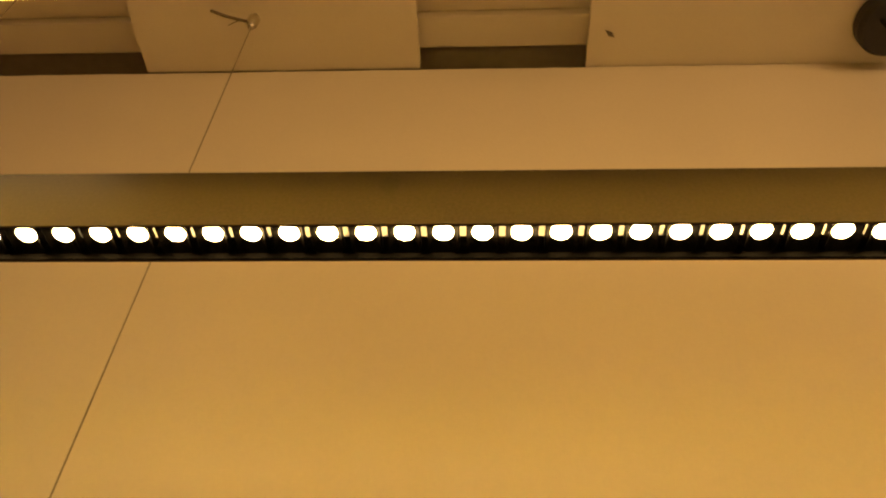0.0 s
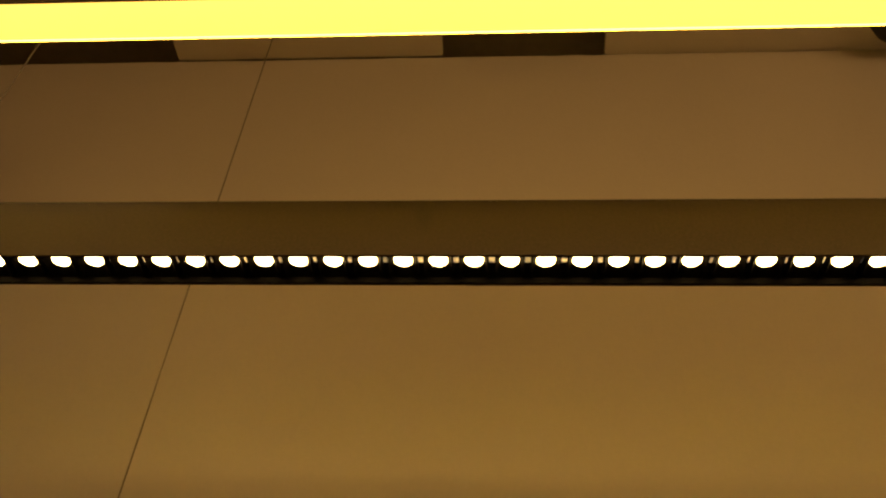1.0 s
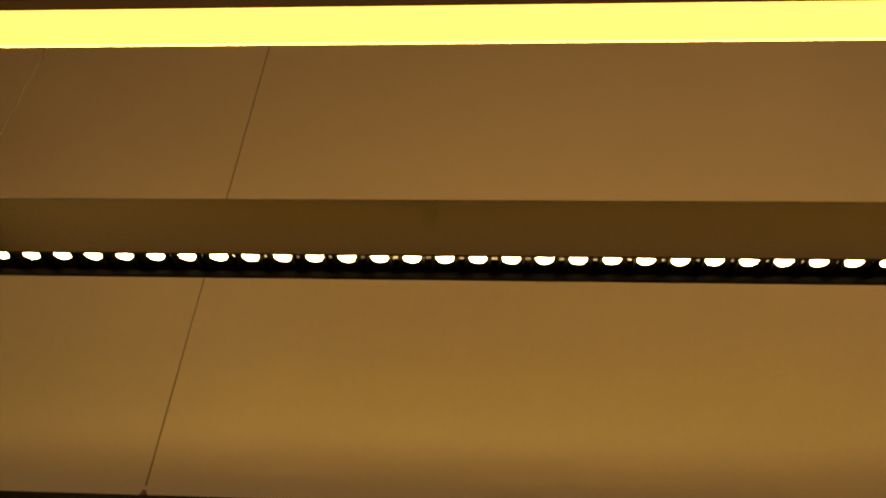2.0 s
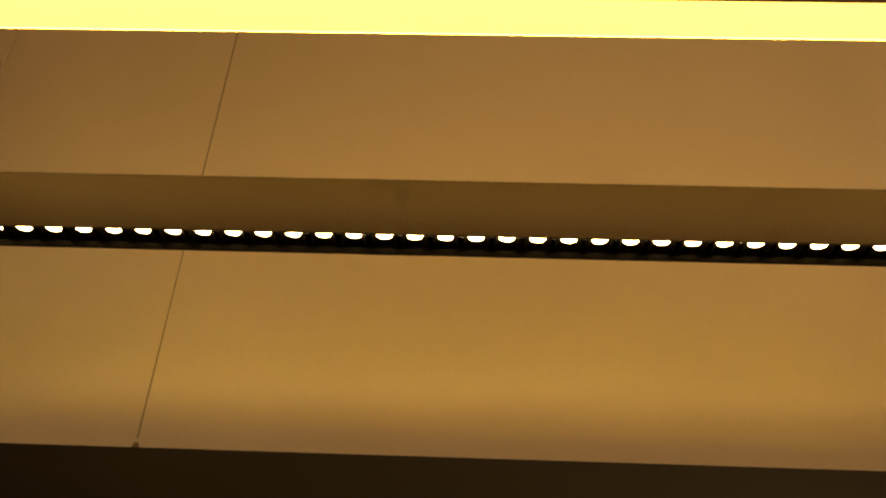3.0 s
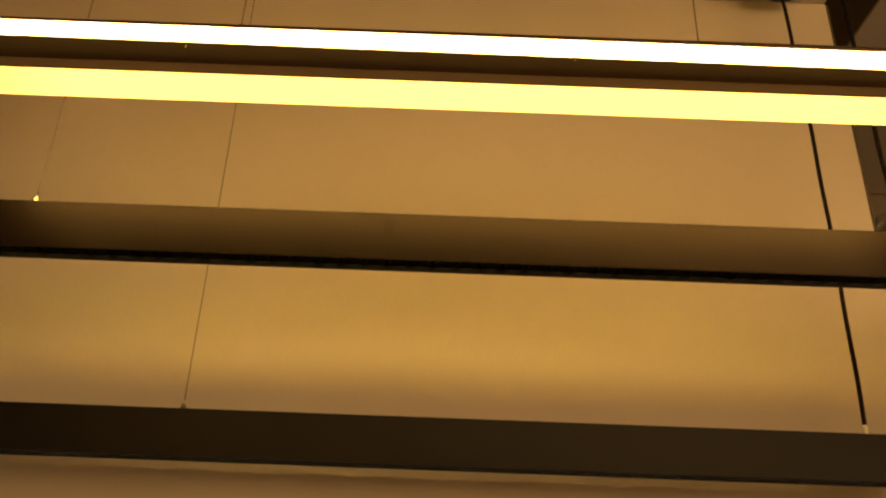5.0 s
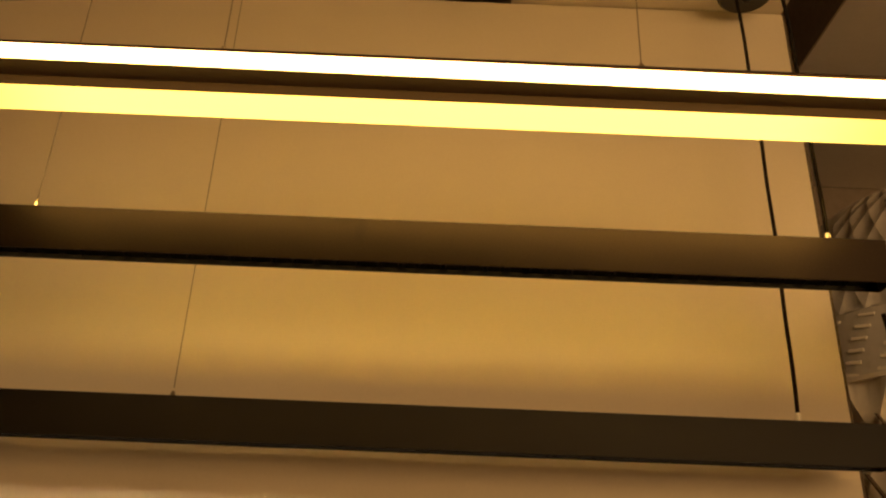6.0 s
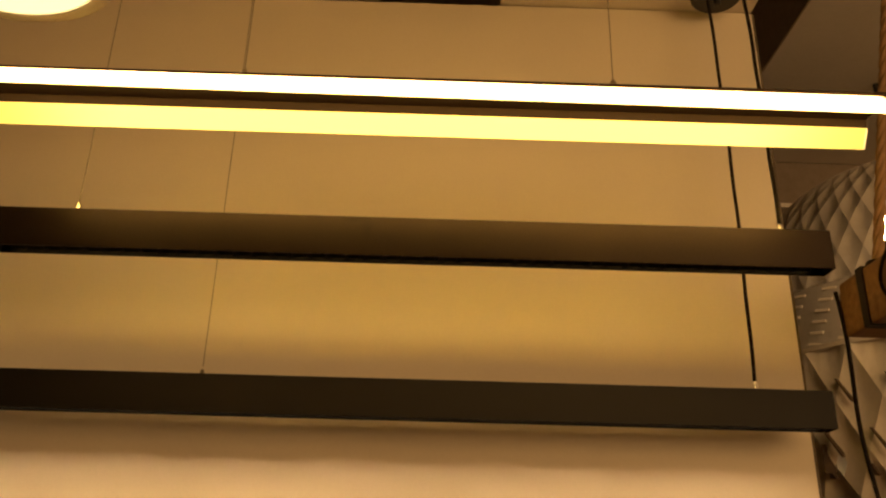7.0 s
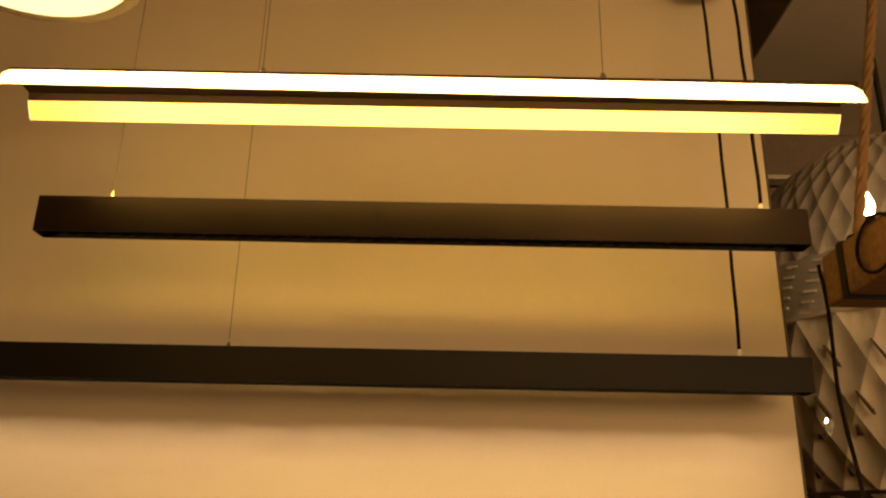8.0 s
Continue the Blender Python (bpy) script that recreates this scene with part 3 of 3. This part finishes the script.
def beam_lamp():
    """A timber beam bound with iron straps, hung on rope, with a candle bulb on it."""
    o = Vector((0.725, 0.24, LAMP_Z - 0.031))
    be = thing("beam_pendant_lamp", o, "brown timber beam lamp with black iron straps on jute rope", "pendant lamp")
    w, L, h = 0.105, 0.62, 0.094
    part("beam", box(0, w, -L, 0, 0, h, 0.006), M_WOOD, be)
    part("end_board", box(0.010, w - 0.01, 0.0005, 0.022, 0.006, h - 0.008, 0.004), M_WOOD, be, "darker wooden end piece")
    for y in (-0.085, -0.30, -0.50):
        part("iron_strap", box(-0.003, w + 0.003, y, y + 0.020, -0.003, h + 0.003, 0.001), M_IRON, be, "black iron strap")
    n = 130
    rope = bmesh.new()
    for s in range(3):
        pts = [(0.046 + 0.171 * i / n + 0.0045 * math.cos(i * 0.42 + s * 2.094), -0.045 + 0.0045 * math.sin(i * 0.42 + s * 2.094), h + (0.931 - h) * i / n) for i in range(n + 1)]
        tube(pts, 0.0056, 6, rope)
    part("rope", rope, M_ROPE, be, "twisted jute rope", smooth=True)
    part("rope_knot", turned([(0.0, 0.0), (0.016, 0.002), (0.019, 0.014), (0.014, 0.026), (0.0, 0.028)], 14, at=(0.046, -0.045, h + 0.001)), M_IRON, be, "black binding at the rope's foot", smooth=True)
    part("candle_bulb", turned([(0.0, 0.0), (0.007, 0.0), (0.0110, 0.015), (0.0105, 0.026), (0.0048, 0.044), (0.0, 0.052)], 20, at=(0.100, -0.006, h + 0.082)), M_BULB, be, "lit candle bulb", smooth=True)
    part("bulb_holder", turned([(0.0, 0.0), (0.012, 0.0), (0.012, 0.006), (0.006, 0.010), (0.006, 0.062), (0.009, 0.066), (0.0085, 0.082), (0.0, 0.082)], 16, at=(0.100, -0.006, h)), M_IRON, be)
    pts = []
    for i in range(41):
        s = i / 40
        pts.append((-0.004 + 0.02 * s * s + 0.004 * math.sin(9 * s), 0.004 - 0.006 * math.sin(3 * s), h - 0.012 - 0.46 * s))
    part("power_cable", tube(pts, 0.0036, 8), M_CABLE, be, "black hanging cable", smooth=True)
    ring = [(-0.006, -0.20 + 0.060 * math.cos(2 * math.pi * i / 24), 0.050 + 0.045 * math.sin(2 * math.pi * i / 24)) for i in range(25)]
    part("cable_loop", tube(ring, 0.0030, 7), M_CABLE, be, "coiled black cable on the beam's side", smooth=True)
    return be


beam_lamp()
